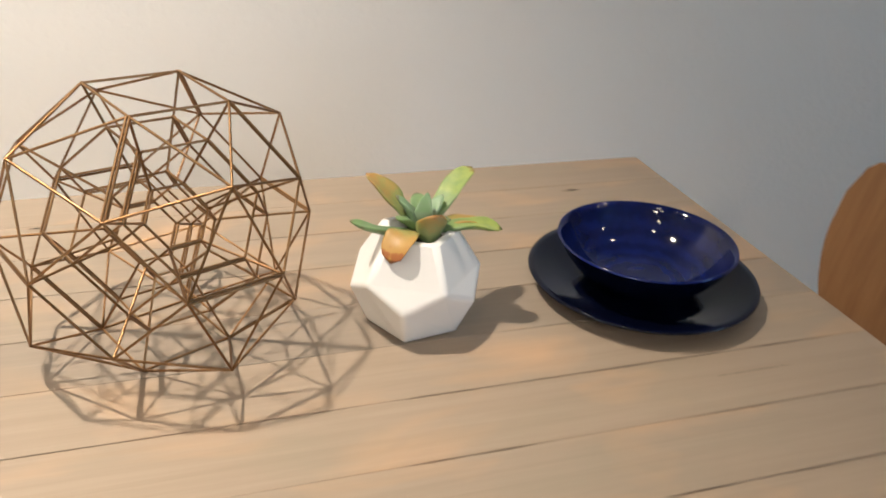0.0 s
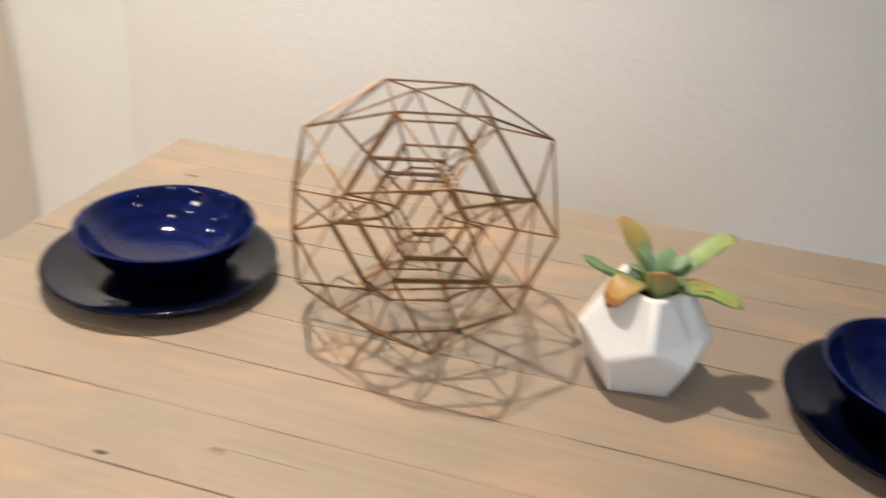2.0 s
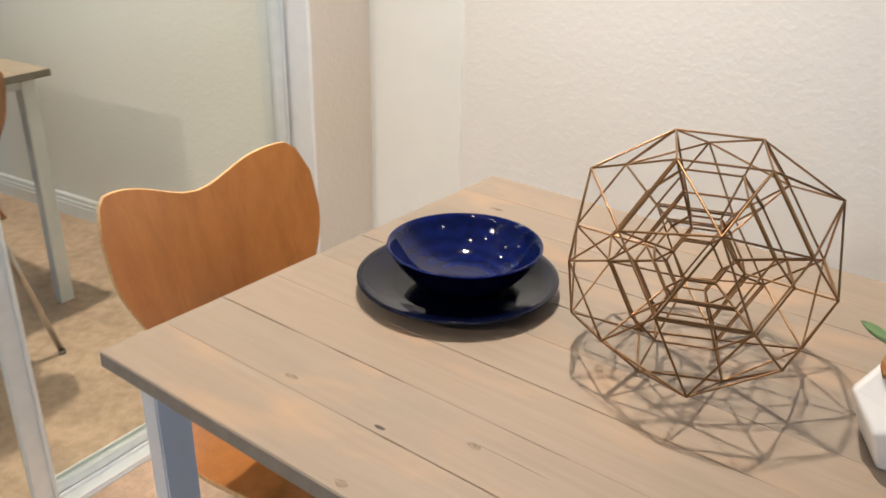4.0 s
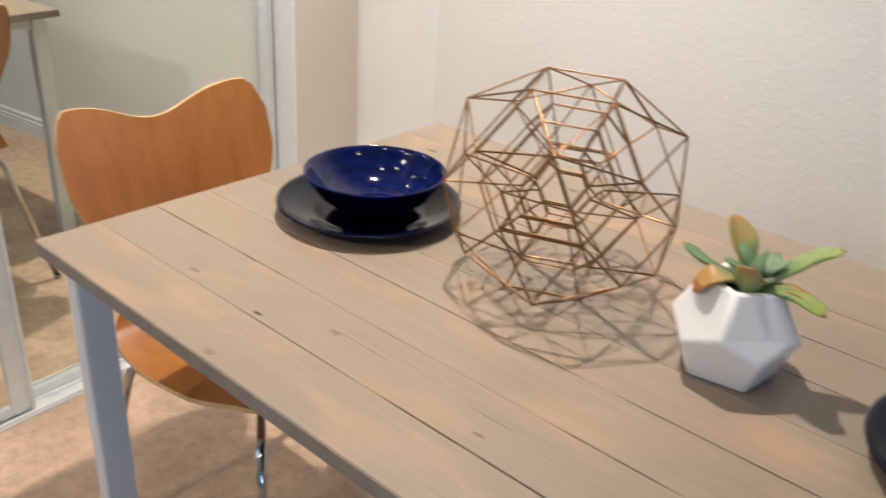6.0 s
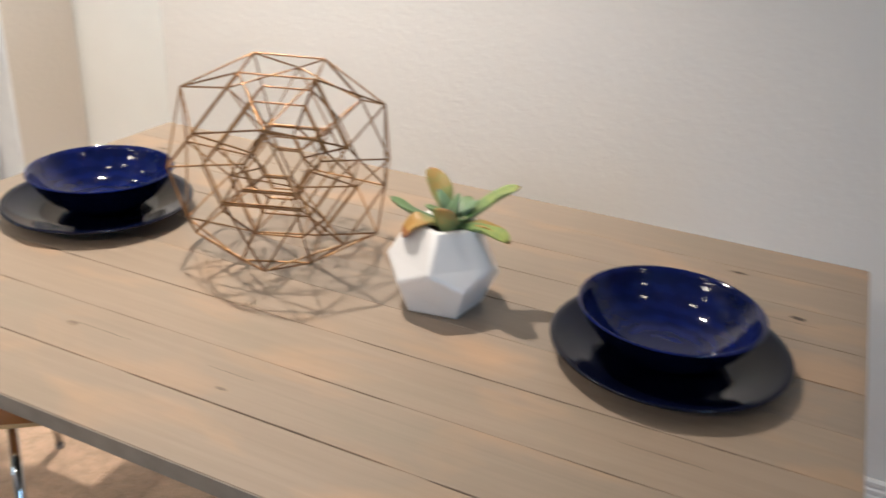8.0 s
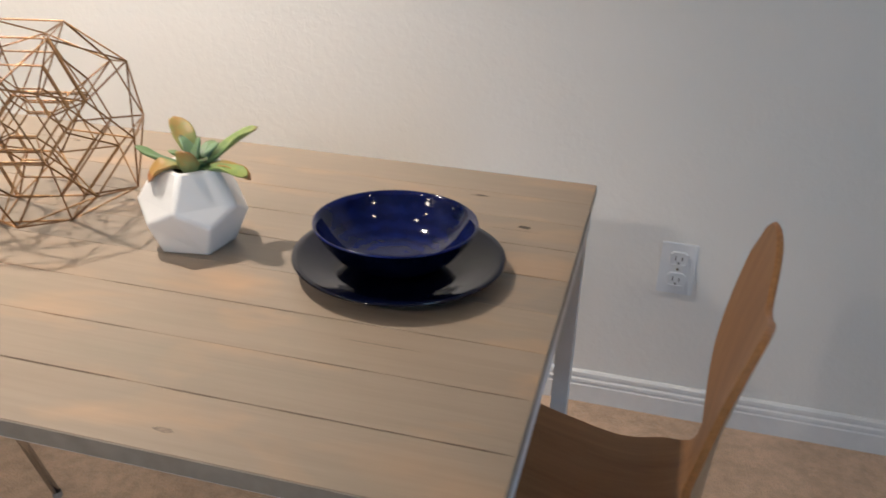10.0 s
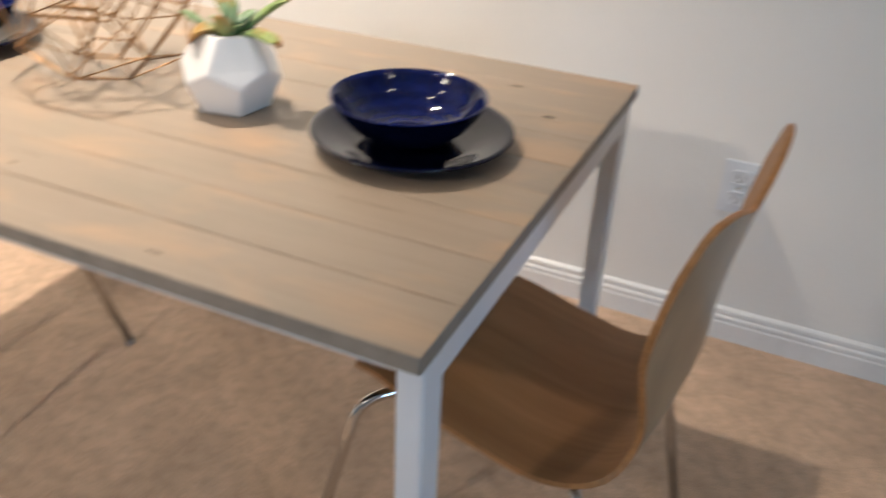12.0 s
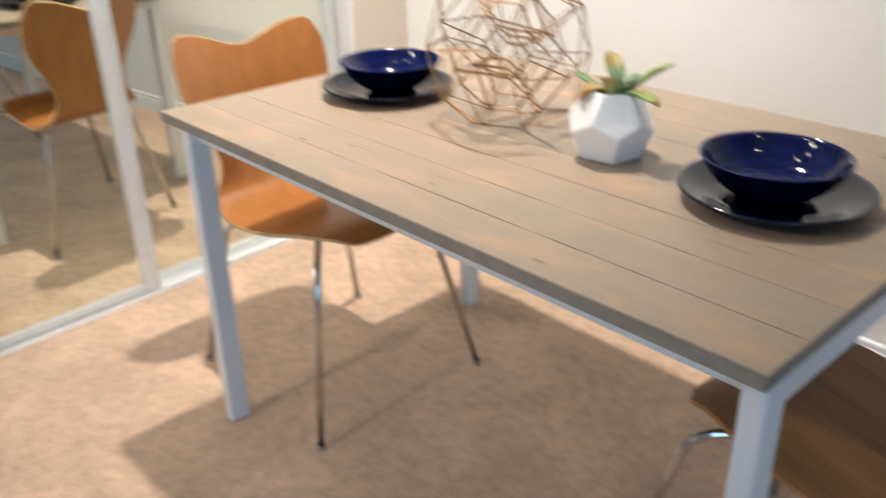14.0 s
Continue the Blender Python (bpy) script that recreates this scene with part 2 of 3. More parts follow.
def tube(points, radius, n=12):
    """Round bar along a smooth run of points, with end caps."""
    bm = bmesh.new()
    pts = [Vector(p) for p in points]
    rings, side = [], None
    for i, p in enumerate(pts):
        t = (pts[min(i + 1, len(pts) - 1)] - pts[max(i - 1, 0)]).normalized()
        if side is None:
            side = t.orthogonal().normalized()
        side = (side - t * side.dot(t)).normalized()
        up = t.cross(side)
        rings.append([bm.verts.new(p + radius * (math.cos(a) * side + math.sin(a) * up)) for a in (2 * math.pi * k / n for k in range(n))])
    for a, b in zip(rings, rings[1:]):
        for k in range(n):
            bm.faces.new((a[k], a[(k + 1) % n], b[(k + 1) % n], b[k]))
    bm.faces.new(rings[0]), bm.faces.new(rings[-1])
    return bm


def rounded_path(points, r, steps=6):
    """A polyline with its corners rounded."""
    pts = [Vector(p) for p in points]
    out = [pts[0]]
    for a, b, c in zip(pts, pts[1:], pts[2:]):
        p, q = b + (a - b).normalized() * r, b + (c - b).normalized() * r
        for i in range(steps + 1):
            t = i / steps
            out.append(p * (1 - t) ** 2 + b * 2 * t * (1 - t) + q * t * t)
    return out + [pts[-1]]


# ---- the room ----
def structure(name, bm, mat, label, category):
    return tagged(part(name, bm, mat), label, category, kind="structure")


structure("floor", box(WALL_W - 0.7, WALL_S - 0.2, -0.1, WALL_E + 0.2, WALL_N + 0.15, 0.0), M_CARPET, "beige cut-pile carpet with trodden mottled patches", "carpet")
structure("ceiling", box(WALL_W - 0.7, WALL_S - 0.2, CEIL, WALL_E + 0.2, WALL_N + 0.15, CEIL + 0.1), M_CEIL, "unseen textured ceiling, greyed to lower the fill light", "ceiling")
structure("wall_north", box(WALL_W - 0.7, WALL_N, 0, WALL_E + 0.15, WALL_N + 0.15, CEIL), M_WALL, "off-white wall with orange-peel texture behind the table", "wall")
structure("wall_south", box(WALL_W - 0.7, WALL_S - 0.15, 0, WALL_E + 0.15, WALL_S, CEIL), M_WALL_FAR, "unseen wall closing the room, darkened to cut bounced light", "wall")
# west wall: a strip beside the closet, a header above it
DOOR_TOP = 2.05
C0, C1 = -0.60, 0.975
structure("wall_west_strip", box(WALL_W - 0.12, C1 + 0.012, 0, WALL_W, WALL_N, CEIL), M_STRIP, "beige wall strip beside the mirrored closet", "wall")
# thin raised band, whiter and smoother than wall_north
structure("trim", box(WALL_W, WALL_N - 0.004, 0.0866, -0.405, WALL_N, CEIL, bevel=0.0035, seg=3), M_CORNER, "smooth band beside the closet, whiter than the wall", "corner board")
structure("wall_west_far", box(WALL_W - 0.12, WALL_S, 0, WALL_W, C0 - 0.012, CEIL), M_WALL_FAR, "unseen wall beyond the closet, darkened to cut bounced light", "wall")
structure("wall_west_header", box(WALL_W - 0.12, C0 - 0.012, DOOR_TOP, WALL_W, C1 + 0.012, CEIL), M_WALL, "off-white wall above the closet doors", "wall")
structure("wall_closet_back", box(WALL_W - 0.70, C0 - 0.1, 0, WALL_W - 0.62, C1 + 0.1, CEIL), M_WALL, "closet back wall", "wall")
# east wall with the window, out of view and darkened like the south wall
WY0, WY1, WZ0, WZ1 = -3.25, -1.75, 0.5, 1.7
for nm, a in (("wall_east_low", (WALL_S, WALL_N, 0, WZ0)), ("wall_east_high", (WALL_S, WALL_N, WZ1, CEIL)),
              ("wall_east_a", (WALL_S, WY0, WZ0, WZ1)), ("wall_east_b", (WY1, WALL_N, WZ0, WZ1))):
    structure(nm, box(WALL_E, a[0], a[2], WALL_E + 0.15, a[1], a[3]), M_WALL_FAR, "unseen wall around the window, darkened to cut bounced light", "wall")
win = thing("window_1", (WALL_E, (WY0 + WY1) / 2, WZ0), "white framed window letting in cool daylight", "window", kind="structure")
hw, hh = (WY1 - WY0) / 2, WZ1 - WZ0
for nm, a in (("window_sill", (-0.03, -hw, -0.02, 0.15, hw, 0.0)), ("window_frame", (0.09, -hw, 0.0, 0.13, -hw + 0.05, hh)),
              ("window_frame", (0.09, hw - 0.05, 0.0, 0.13, hw, hh)), ("window_frame", (0.09, -0.02, 0.0, 0.13, 0.02, hh)),
              ("window_frame", (0.09, -hw + 0.05, hh - 0.05, 0.13, hw - 0.05, hh))):
    part(nm, box(*a, bevel=0.003), M_TRIM, win)
structure("backdrop", box(WALL_E + 0.5, WY0 - 1.2, 0.2, WALL_E + 0.52, WY1 + 1.2, 3.0), M_GLASS_LIGHT, "pale bright daylight outside the window", "backdrop")


def baseboard_run(name, length, at, rz):
    """Moulded board, its back along local y = 0 and its face towards -y."""
    prof = [(0, 0), (-0.014, 0), (-0.014, 0.048), (-0.0115, 0.051), (-0.0115, 0.056), (-0.0135, 0.058), (-0.0125, 0.064), (-0.009, 0.067), (-0.009, 0.072), (-0.0105, 0.074), (-0.0095, 0.082), (-0.004, 0.0865), (0, 0.0865)]
    bm = bmesh.new()
    a = [bm.verts.new((0, y, z)) for y, z in prof]
    b = [bm.verts.new((length, y, z)) for y, z in prof]
    for i in range(len(prof)):
        j = (i + 1) % len(prof)
        bm.faces.new((a[i], a[j], b[j], b[i]))
    bm.faces.new(a), bm.faces.new(b)
    ob = structure(name, bm, M_TRIM, "white moulded baseboard along the carpet", "baseboard")
    ob.matrix_basis = pose(*at, 0, 0, rz)


baseboard_run("baseboard", WALL_E - WALL_W, (WALL_W, WALL_N - 0.001, 0), 0)
baseboard_run("baseboard", WALL_N - C1 - 0.04, (WALL_W + 0.001, C1 + 0.02, 0), 90)
baseboard_run("baseboard", WALL_N - WALL_S - 0.03, (WALL_E - 0.001, WALL_N - 0.015, 0), -90)

# mirrored sliding closet doors
def mirror_door(x, y0, y1, s, label):
    ob = thing("sliding_mirror_door", (x, y0, 0.012), label, "closet door", "mirrored closet doors", 3.6)
    w, h = y1 - y0, DOOR_TOP - 0.03
    for nm, a in (("stile", (-0.02, 0, 0, 0.004, s, h)), ("stile", (-0.02, w - s, 0, 0.004, w, h)),
                  ("bottom_rail", (-0.02, s, 0, 0.003, w - s, 0.028)), ("top_rail", (-0.02, s, h - 0.03, 0.003, w - s, h))):
        part(nm, box(*a, bevel=0.003, seg=2), M_ALU, ob)
    # raised lip along each stile
    for y in (0.004, w - 0.013):
        part("stile_lip", box(0.004, y, 0, 0.010, y + 0.009, h, bevel=0.002), M_ALU, ob)
    part("mirror_pane", box(-0.010, s - 0.004, 0.02, -0.004, w - s + 0.004, h - 0.02), M_MIRROR, ob, "mirror pane reflecting the room")


mirror_door(-0.600, -0.56, 0.192, 0.054, "sliding closet door with full mirror and pale metal frame")
mirror_door(-0.676, 0.150, 0.970, 0.042, "rear sliding mirror door with pale metal frame beside the wall")
trk = thing("door_track", (-0.622, C0, 0), "pale metal double track on the carpet under mirror doors", "door track", rz=3.6)
part("track_base", box(-0.045, 0, 0, 0.045, C1 - C0, 0.006, bevel=0.001), M_ALU, trk)
for x in (-0.043, -0.002, 0.038):
    part("track_rib", box(x, 0, 0.006, x + 0.005, C1 - C0, 0.015, bevel=0.001), M_TRIM, trk)
jamb = structure("trim", box(WALL_W - 0.12, C1, 0, WALL_W + 0.075, C1 + 0.010, DOOR_TOP, bevel=0.002), M_TRIM, "white jamb at the end of the closet opening", "door jamb")

# wall outlet
def outlet(x, z):
    ob = thing("wall_outlet", (x, WALL_N, z), "white duplex outlet with cover plate on the wall", "outlet")
    part("cover_plate", box(-0.040, -0.005, -0.063, 0.040, 0.001, 0.063, bevel=0.0015, seg=2), M_OUTLET, ob)
    for dz in (-0.026, 0.026):
        s = part("socket", box(-0.019, -0.0085, dz - 0.017, 0.019, -0.006, dz + 0.017, bevel=0.004, seg=2), M_OUTLET, ob)
        for a in ((-0.0085, -0.0095, dz - 0.003, -0.006, -0.0084, dz + 0.008), (0.006, -0.0095, dz - 0.003, 0.0085, -0.0084, dz + 0.006), (-0.0025, -0.0095, dz - 0.012, 0.0025, -0.0084, dz - 0.007)):
            part("slot", box(*a), M_DARK, s)
    part("screw", lathe([(0, 0.0018), (0.003, 0.0012), (0.0034, 0)], 12), M_CHROME, ob).matrix_basis = pose(0, -0.006, 0, 90, 0, 0)


outlet(1.512, 0.397)

# recessed ceiling lamps
for lx, ly, power, cone, soft_edge, aim in LAMPS:
    if lx < -0.3:
        ob = thing("panel_lamp", (lx, ly, CEIL), "square white flush ceiling panel lamp, lit", "ceiling lamp")
        part("panel_frame", box(-0.14, -0.14, -0.018, 0.14, 0.14, 0.0, bevel=0.003), M_TRIM, ob)
        part("diffuser", box(-0.125, -0.125, -0.021, 0.125, 0.125, -0.0185), M_LENS, ob)
        continue
    ob = thing("recessed_lamp", (lx, ly, CEIL), "round white recessed ceiling lamp, lit", "ceiling lamp", "recessed ceiling lamps")
    part("trim_ring", lathe([(0.062, 0.0), (0.066, -0.006), (0.085, -0.005), (0.088, 0.0)], 40), M_TRIM, ob, smooth=True)
    part("lens", lathe([(0, -0.001), (0.061, -0.001)], 32), M_LENS, ob)

# ---- the table ----
TL, TD, TZ, TH = 1.336, 0.832, 0.74, 0.021
table = thing("dining_table", (0, 0, 0), "dining table with grey-washed plank top and white legs", "table")
LEGS = [(0.066, 0.006), (TL - 0.028, 0.006), (0.066, TD - 0.052), (TL - 0.035, TD - 0.052)]
for x, y in LEGS:
    part("leg", box(x, y, 0, x + 0.030, y + 0.046, TZ - TH, bevel=0.002, seg=2), M_WHITE_METAL, table)
for y in (0.026, TD - 0.044):
    part("apron", box(0.096, y, TZ - TH - 0.029, TL - 0.028, y + 0.018, TZ - TH, bevel=0.0015), M_WHITE_METAL, table)
for x in (0.070, TL - 0.022):
    part("apron", box(x, 0.052, TZ - TH - 0.040, x + 0.022, TD - 0.052, TZ - TH, bevel=0.0015), M_WHITE_METAL, table)

# thin strips round the top, slightly darker and greyer than the planks
for a in ((0, -0.0012, TL, 0.0), (0, TD, TL, TD + 0.0012), (-0.0012, 0, 0.0, TD), (TL, 0, TL + 0.0012, TD)):
    part("edge_band", box(a[0], a[1], TZ - TH, a[2], a[3], TZ - 0.0012), M_EDGE, table, "grey-brown edge")
# planks along the table; the joints between them are open in some stretches and nearly closed in others
SEAMS = 9
part("top_core", box(0.004, 0.004, TZ - TH, TL - 0.004, TD - 0.004, TZ - 0.0045), M_SEAM, table)
OPEN = {1: ((0.31, 0.55, 7), (0.57, 0.93, 11), (0.95, 1.34, 9)), 2: ((-0.1, 0.155, 9), (0.20, 0.335, 9), (0.46, 0.56, 4), (0.74, 0.885, 9), (1.02, 1.34, 7)),
        3: ((0.19, 0.725, 8), (0.755, 1.29, 10)), 4: ((0.12, 0.82, 4), (0.9, 1.1, 3)), 5: ((-0.1, 0.52, 7), (0.8, 1.4, 10)),
        6: ((0.28, 0.80, 8), (0.80, 1.4, 10)), 7: ((0.1, 0.55, 4), (0.62, 1.05, 8), (1.1, 1.4, 4)), 8: ((0.10, 0.42, 4), (1.02, 1.215, 11))}


def half_gap(k, x):
    """Half the width of joint k at x, in metres."""
    g = 0.4
    for x0, x1, w in OPEN.get(k, ()):
        ease = min(1.0, max(0.0, (x - x0) / 0.03)) * min(1.0, max(0.0, (x1 - x) / 0.03))
        g = max(g, w * ease * (0.78 + 0.5 * noise.noise(Vector((x * 22, k * 7.3, 0)))))
    return g * 1.08e-4 if k in OPEN else 0.0


def plank(k):
    bm = bmesh.new()
    rows, n = [], 90
    for i in range(n + 1):
        x = TL * i / n
        lo, hi = TD * k / SEAMS + half_gap(k, x), TD * (k + 1) / SEAMS - half_gap(k + 1, x)
        c, e = 0.0006, 0.0007 if i in (0, n) else 0.0
        mid = TD * (k + 0.5) / SEAMS
        rows.append([bm.verts.new((x - TL / 2, y - mid, z)) for y, z in
                     ((lo, -TH / 2), (lo, TH / 2 - c), (lo + c, TH / 2 - e), (hi - c, TH / 2 - e), (hi, TH / 2 - c), (hi, -TH / 2))])
    for a, b in zip(rows, rows[1:]):
        for j in range(6):
            bm.faces.new((a[j], a[(j + 1) % 6], b[(j + 1) % 6], b[j]))
    bm.faces.new(rows[0]), bm.faces.new(rows[-1])
    ob = part("plank", bm, M_PLANK, table)
    ob.location = (TL / 2, TD * (k + 0.5) / SEAMS, TZ - TH / 2)


for k in range(SEAMS):
    plank(k)


def knot(x, y, rx, ry, mat, name="knot"):
    """A thin irregular inlay, flush on the board."""
    bm = bmesh.new()
    vs = []
    for i in range(18):
        a = 2 * math.pi * i / 18
        r = 1 + 0.35 * noise.noise(Vector((math.cos(a) * 1.4 + x * 31, math.sin(a) * 1.4 + y * 17, 0)))
        vs.append(bm.verts.new((x + rx * r * math.cos(a), y + ry * r * math.sin(a), TZ + (0.0006 if name == "knot_heart" else 0.0003))))
    bm.faces.new(vs)
    part(name, bm, mat, table)


for x, y, rx, ry, mat in ((1.160, 0.719, 0.016, 0.005, M_KNOT_SOFT), (1.251, 0.616, 0.011, 0.0055, M_KNOT), (0.105, 0.694, 0.016, 0.005, M_KNOT_SOFT),
                          (0.461, 0.140, 0.010, 0.005, M_KNOT_SOFT), (0.364, 0.102, 0.008, 0.003, M_KNOT), (0.395, 0.733, 0.009, 0.004, M_KNOT_SOFT),
                          (0.220, 0.110, 0.013, 0.004, M_KNOT_SOFT), (0.700, 0.117, 0.009, 0.003, M_KNOT_SOFT), (0.395, 0.012, 0.009, 0.006, M_KNOT_SOFT), (1.004, 0.030, 0.012, 0.004, M_KNOT_SOFT)):
    knot(x, y, rx * 0.9, ry * 0.9, mat)
# dark hearts of the larger knots
for x, y, rx, ry in ((1.162, 0.719, 0.008, 0.0025), (0.397, 0.733, 0.005, 0.002), (0.107, 0.694, 0.006, 0.002)):
    knot(x, y, rx, ry, M_KNOT, "knot_heart")
# open drying cracks along the grain
for x0, x1, y in ((1.10, 1.20, 0.238), (0.66, 0.72, 0.146), (0.46, 0.55, 0.145), (1.20, 1.28, 0.602)):
    knot((x0 + x1) / 2, y, (x1 - x0) / 2, 0.0005, M_CRACK, "crack")


# ---- the chairs ----
def chair_shell(t_off, curl, wide, upright, front):
    """One bent-plywood sheet: seat, waist and a back with two raised ears. Local +x is forwards."""
    prof = [(0.215, 0.418), (0.19, 0.436), (0.14, 0.447), (0.06, 0.443), (-0.03, 0.430), (-0.10, 0.420), (-0.170, 0.424), (-0.218, 0.446), (-0.241, 0.495), (-0.254, 0.565), (-0.268, 0.645), (-0.290, 0.73), (-0.318, 0.818)]
    pv = [Vector((a + upright * max(0.0, (b - 0.5) / 0.32), 0, b)) for a, b in prof]
    cum = [0.0]
    for a, b in zip(pv, pv[1:]):
        cum.append(cum[-1] + (b - a).length)
    total = cum[-1]

    def at(s):
        s = max(0.0, min(total, s))
        k = max(i for i in range(len(cum) - 1) if cum[i] <= s + 1e-9)
        p = [pv[max(0, min(len(pv) - 1, k + d))] for d in (-1, 0, 1, 2)]
        u = (s - cum[k]) / (cum[k + 1] - cum[k])
        pos = 0.5 * (2 * p[1] + (p[2] - p[0]) * u + (2 * p[0] - 5 * p[1] + 4 * p[2] - p[3]) * u * u + (3 * p[1] - p[0] - 3 * p[2] + p[3]) * u ** 3)
        return pos

    def smooth(a, b, x):
        x = max(0.0, min(1.0, (x - a) / (b - a)))
        return x * x * (3 - 2 * x)

    def half(s):
        f = s / total
        seat = front + (0.187 - front) * smooth(0.0, 0.22, f)
        w = seat - 0.050 * smooth(0.47, 0.62, f) + wide * smooth(0.62, 0.86, f)
        return w

    NU, NV = 44, 24
    grid = []
    for i in range(NU + 1):
        row = []
        for j in range(NV + 1):
            v = -1 + 2 * j / NV
            v = math.copysign(abs(v) ** 0.85, v)
            a = abs(v)
            s0 = (0.075 if front < 0.14 else 0.045) * a ** 3.2
            ear = 0.045 * (1 - smooth(0.0, 0.78, a)) + 0.064 * max(0.0, (a - 0.80) / 0.20) ** 2.4
            s = s0 + (total - ear - s0) * i / NU
            w = half(s)
            p = at(s)
            t = (at(s + 0.004) - at(s - 0.004)).normalized()
            nrm = Vector((-t.z, 0, t.x))
            if nrm.z < 0 and s < total * 0.4:
                nrm = -nrm
            f = s / total
            # dished seat and back, both bending round the sitter
            lift = -0.012 * a * a * smooth(0.08, 0.3, f) * (1 - smooth(0.40, 0.5, f)) + curl * a * a * smooth(0.50, 0.78, f)
            side = Vector((t.z, 0, -t.x))
            q = p + side * (lift + t_off)
            row.append(Vector((q.x, v * w, q.z)))
        grid.append(row)
    return grid


def build_shell(parent, face_mat, rear_mat, edge_mat, curl, wide, upright, front):
    top, low = chair_shell(0.0045, curl, wide, upright, front), chair_shell(-0.0045, curl, wide, upright, front)
    nu, nv = len(top), len(top[0])
    for nm, g, mat, lab in (("seat_face", top, face_mat, "lacquered veneer face"), ("rear_face", low, rear_mat, "veneer underside and rear")):
        bm = bmesh.new()
        vs = [[bm.verts.new(p) for p in r] for r in g]
        for i in range(nu - 1):
            for j in range(nv - 1):
                bm.faces.new((vs[i][j], vs[i + 1][j], vs[i + 1][j + 1], vs[i][j + 1]))
        part(nm, bm, mat, parent, lab, smooth=True)
    ring = [(i, 0) for i in range(nu)] + [(nu - 1, j) for j in range(1, nv)] + [(i, nv - 1) for i in range(nu - 2, -1, -1)] + [(0, j) for j in range(nv - 2, 0, -1)]
    bm = bmesh.new()
    a = [bm.verts.new(top[i][j]) for i, j in ring]
    m = []
    for i, j in ring:
        mid = (top[i][j] + low[i][j]) / 2
        inner = (top[min(max(i, 1), nu - 2)][min(max(j, 1), nv - 2)] + low[min(max(i, 1), nu - 2)][min(max(j, 1), nv - 2)]) / 2
        out = (mid - inner).normalized() * 0.0025
        m.append(bm.verts.new(mid + out))
    b = [bm.verts.new(low[i][j]) for i, j in ring]
    for k in range(len(ring)):
        h = (k + 1) % len(ring)
        bm.faces.new((a[k], a[h], m[h], m[k]))
        bm.faces.new((m[k], m[h], b[h], b[k]))
    part("ply_edge", bm, edge_mat, parent, "exposed plywood edge", smooth=True)


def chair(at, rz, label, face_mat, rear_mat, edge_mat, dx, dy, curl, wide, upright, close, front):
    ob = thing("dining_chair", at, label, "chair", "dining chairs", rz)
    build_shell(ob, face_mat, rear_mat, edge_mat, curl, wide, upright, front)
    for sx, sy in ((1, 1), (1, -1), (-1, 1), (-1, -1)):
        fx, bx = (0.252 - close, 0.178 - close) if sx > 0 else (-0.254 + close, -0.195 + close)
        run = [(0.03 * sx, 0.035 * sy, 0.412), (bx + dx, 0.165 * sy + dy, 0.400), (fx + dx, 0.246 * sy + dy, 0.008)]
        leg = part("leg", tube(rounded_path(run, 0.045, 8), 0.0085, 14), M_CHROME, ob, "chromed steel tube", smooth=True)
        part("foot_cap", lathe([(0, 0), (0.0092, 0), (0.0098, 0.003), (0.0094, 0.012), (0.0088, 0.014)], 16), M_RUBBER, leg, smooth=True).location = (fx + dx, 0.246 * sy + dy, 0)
    part("seat_mount", lathe([(0, 0.012), (0.075, 0.012), (0.08, 0.008), (0.08, 0.0), (0, 0.0)], 32), M_CHROME, ob, smooth=True).location = (0, 0, 0.410)
    return ob


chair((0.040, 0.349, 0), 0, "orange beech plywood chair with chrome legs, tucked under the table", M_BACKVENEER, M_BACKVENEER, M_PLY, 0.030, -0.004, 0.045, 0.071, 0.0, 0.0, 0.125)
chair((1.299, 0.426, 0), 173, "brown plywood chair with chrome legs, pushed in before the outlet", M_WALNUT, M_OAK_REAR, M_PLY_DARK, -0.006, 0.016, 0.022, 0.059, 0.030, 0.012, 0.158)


# ---- crockery ----
def plate(x, y):
    prof = [(0, 0.004), (0.070, 0.004), (0.078, 0.0), (0.082, 0.0), (0.084, 0.004), (0.10, 0.010), (0.128, 0.0185), (0.1355, 0.0215), (0.1372, 0.0238), (0.1360, 0.0256), (0.128, 0.0235), (0.104, 0.0165), (0.090, 0.0112), (0.080, 0.009), (0, 0.0085)]
    ob = tagged(part("plate", lathe([(r * 1.03, z) for r, z in prof], 96), M_BLUE_OUT, smooth=True), "glossy midnight-blue dinner plate with sloping rim, under a bowl", "plate", "plates")
    ob.location = (x, y, TZ)


def bowl(x, y):
    ob = thing("bowl", (x, y, TZ + 0.0088), "glossy cobalt-blue bowl standing on its plate", "bowl", "bowls")
    outer = [(0, 0.003), (0.040, 0.003), (0.042, 0.0), (0.046, 0.0), (0.047, 0.005), (0.062, 0.012), (0.080, 0.026), (0.094, 0.045), (0.1015, 0.059), (0.1036, 0.0622)]
    inner = [(0.1036, 0.0622), (0.1030, 0.0640), (0.1012, 0.0638), (0.097, 0.056), (0.088, 0.041), (0.074, 0.026), (0.056, 0.0145), (0.035, 0.0095), (0, 0.008)]
    part("outside", lathe([(r * 1.04, z) for r, z in outer], 96), M_BLUE_OUT, ob, "near-black blue outer wall", smooth=True)
    part("inside", lathe([(r * 1.04, z) for r, z in inner], 96), M_BLUE_IN, ob, "cobalt interior with throwing rings", smooth=True)


# the second bowl sits off the middle of its plate
for x, y, dx, dy in ((1.115, 0.425, -0.004, -0.004), (0.234, 0.411, 0.007, 0.005)):
    plate(x, y)
    bowl(x + dx, y + dy)

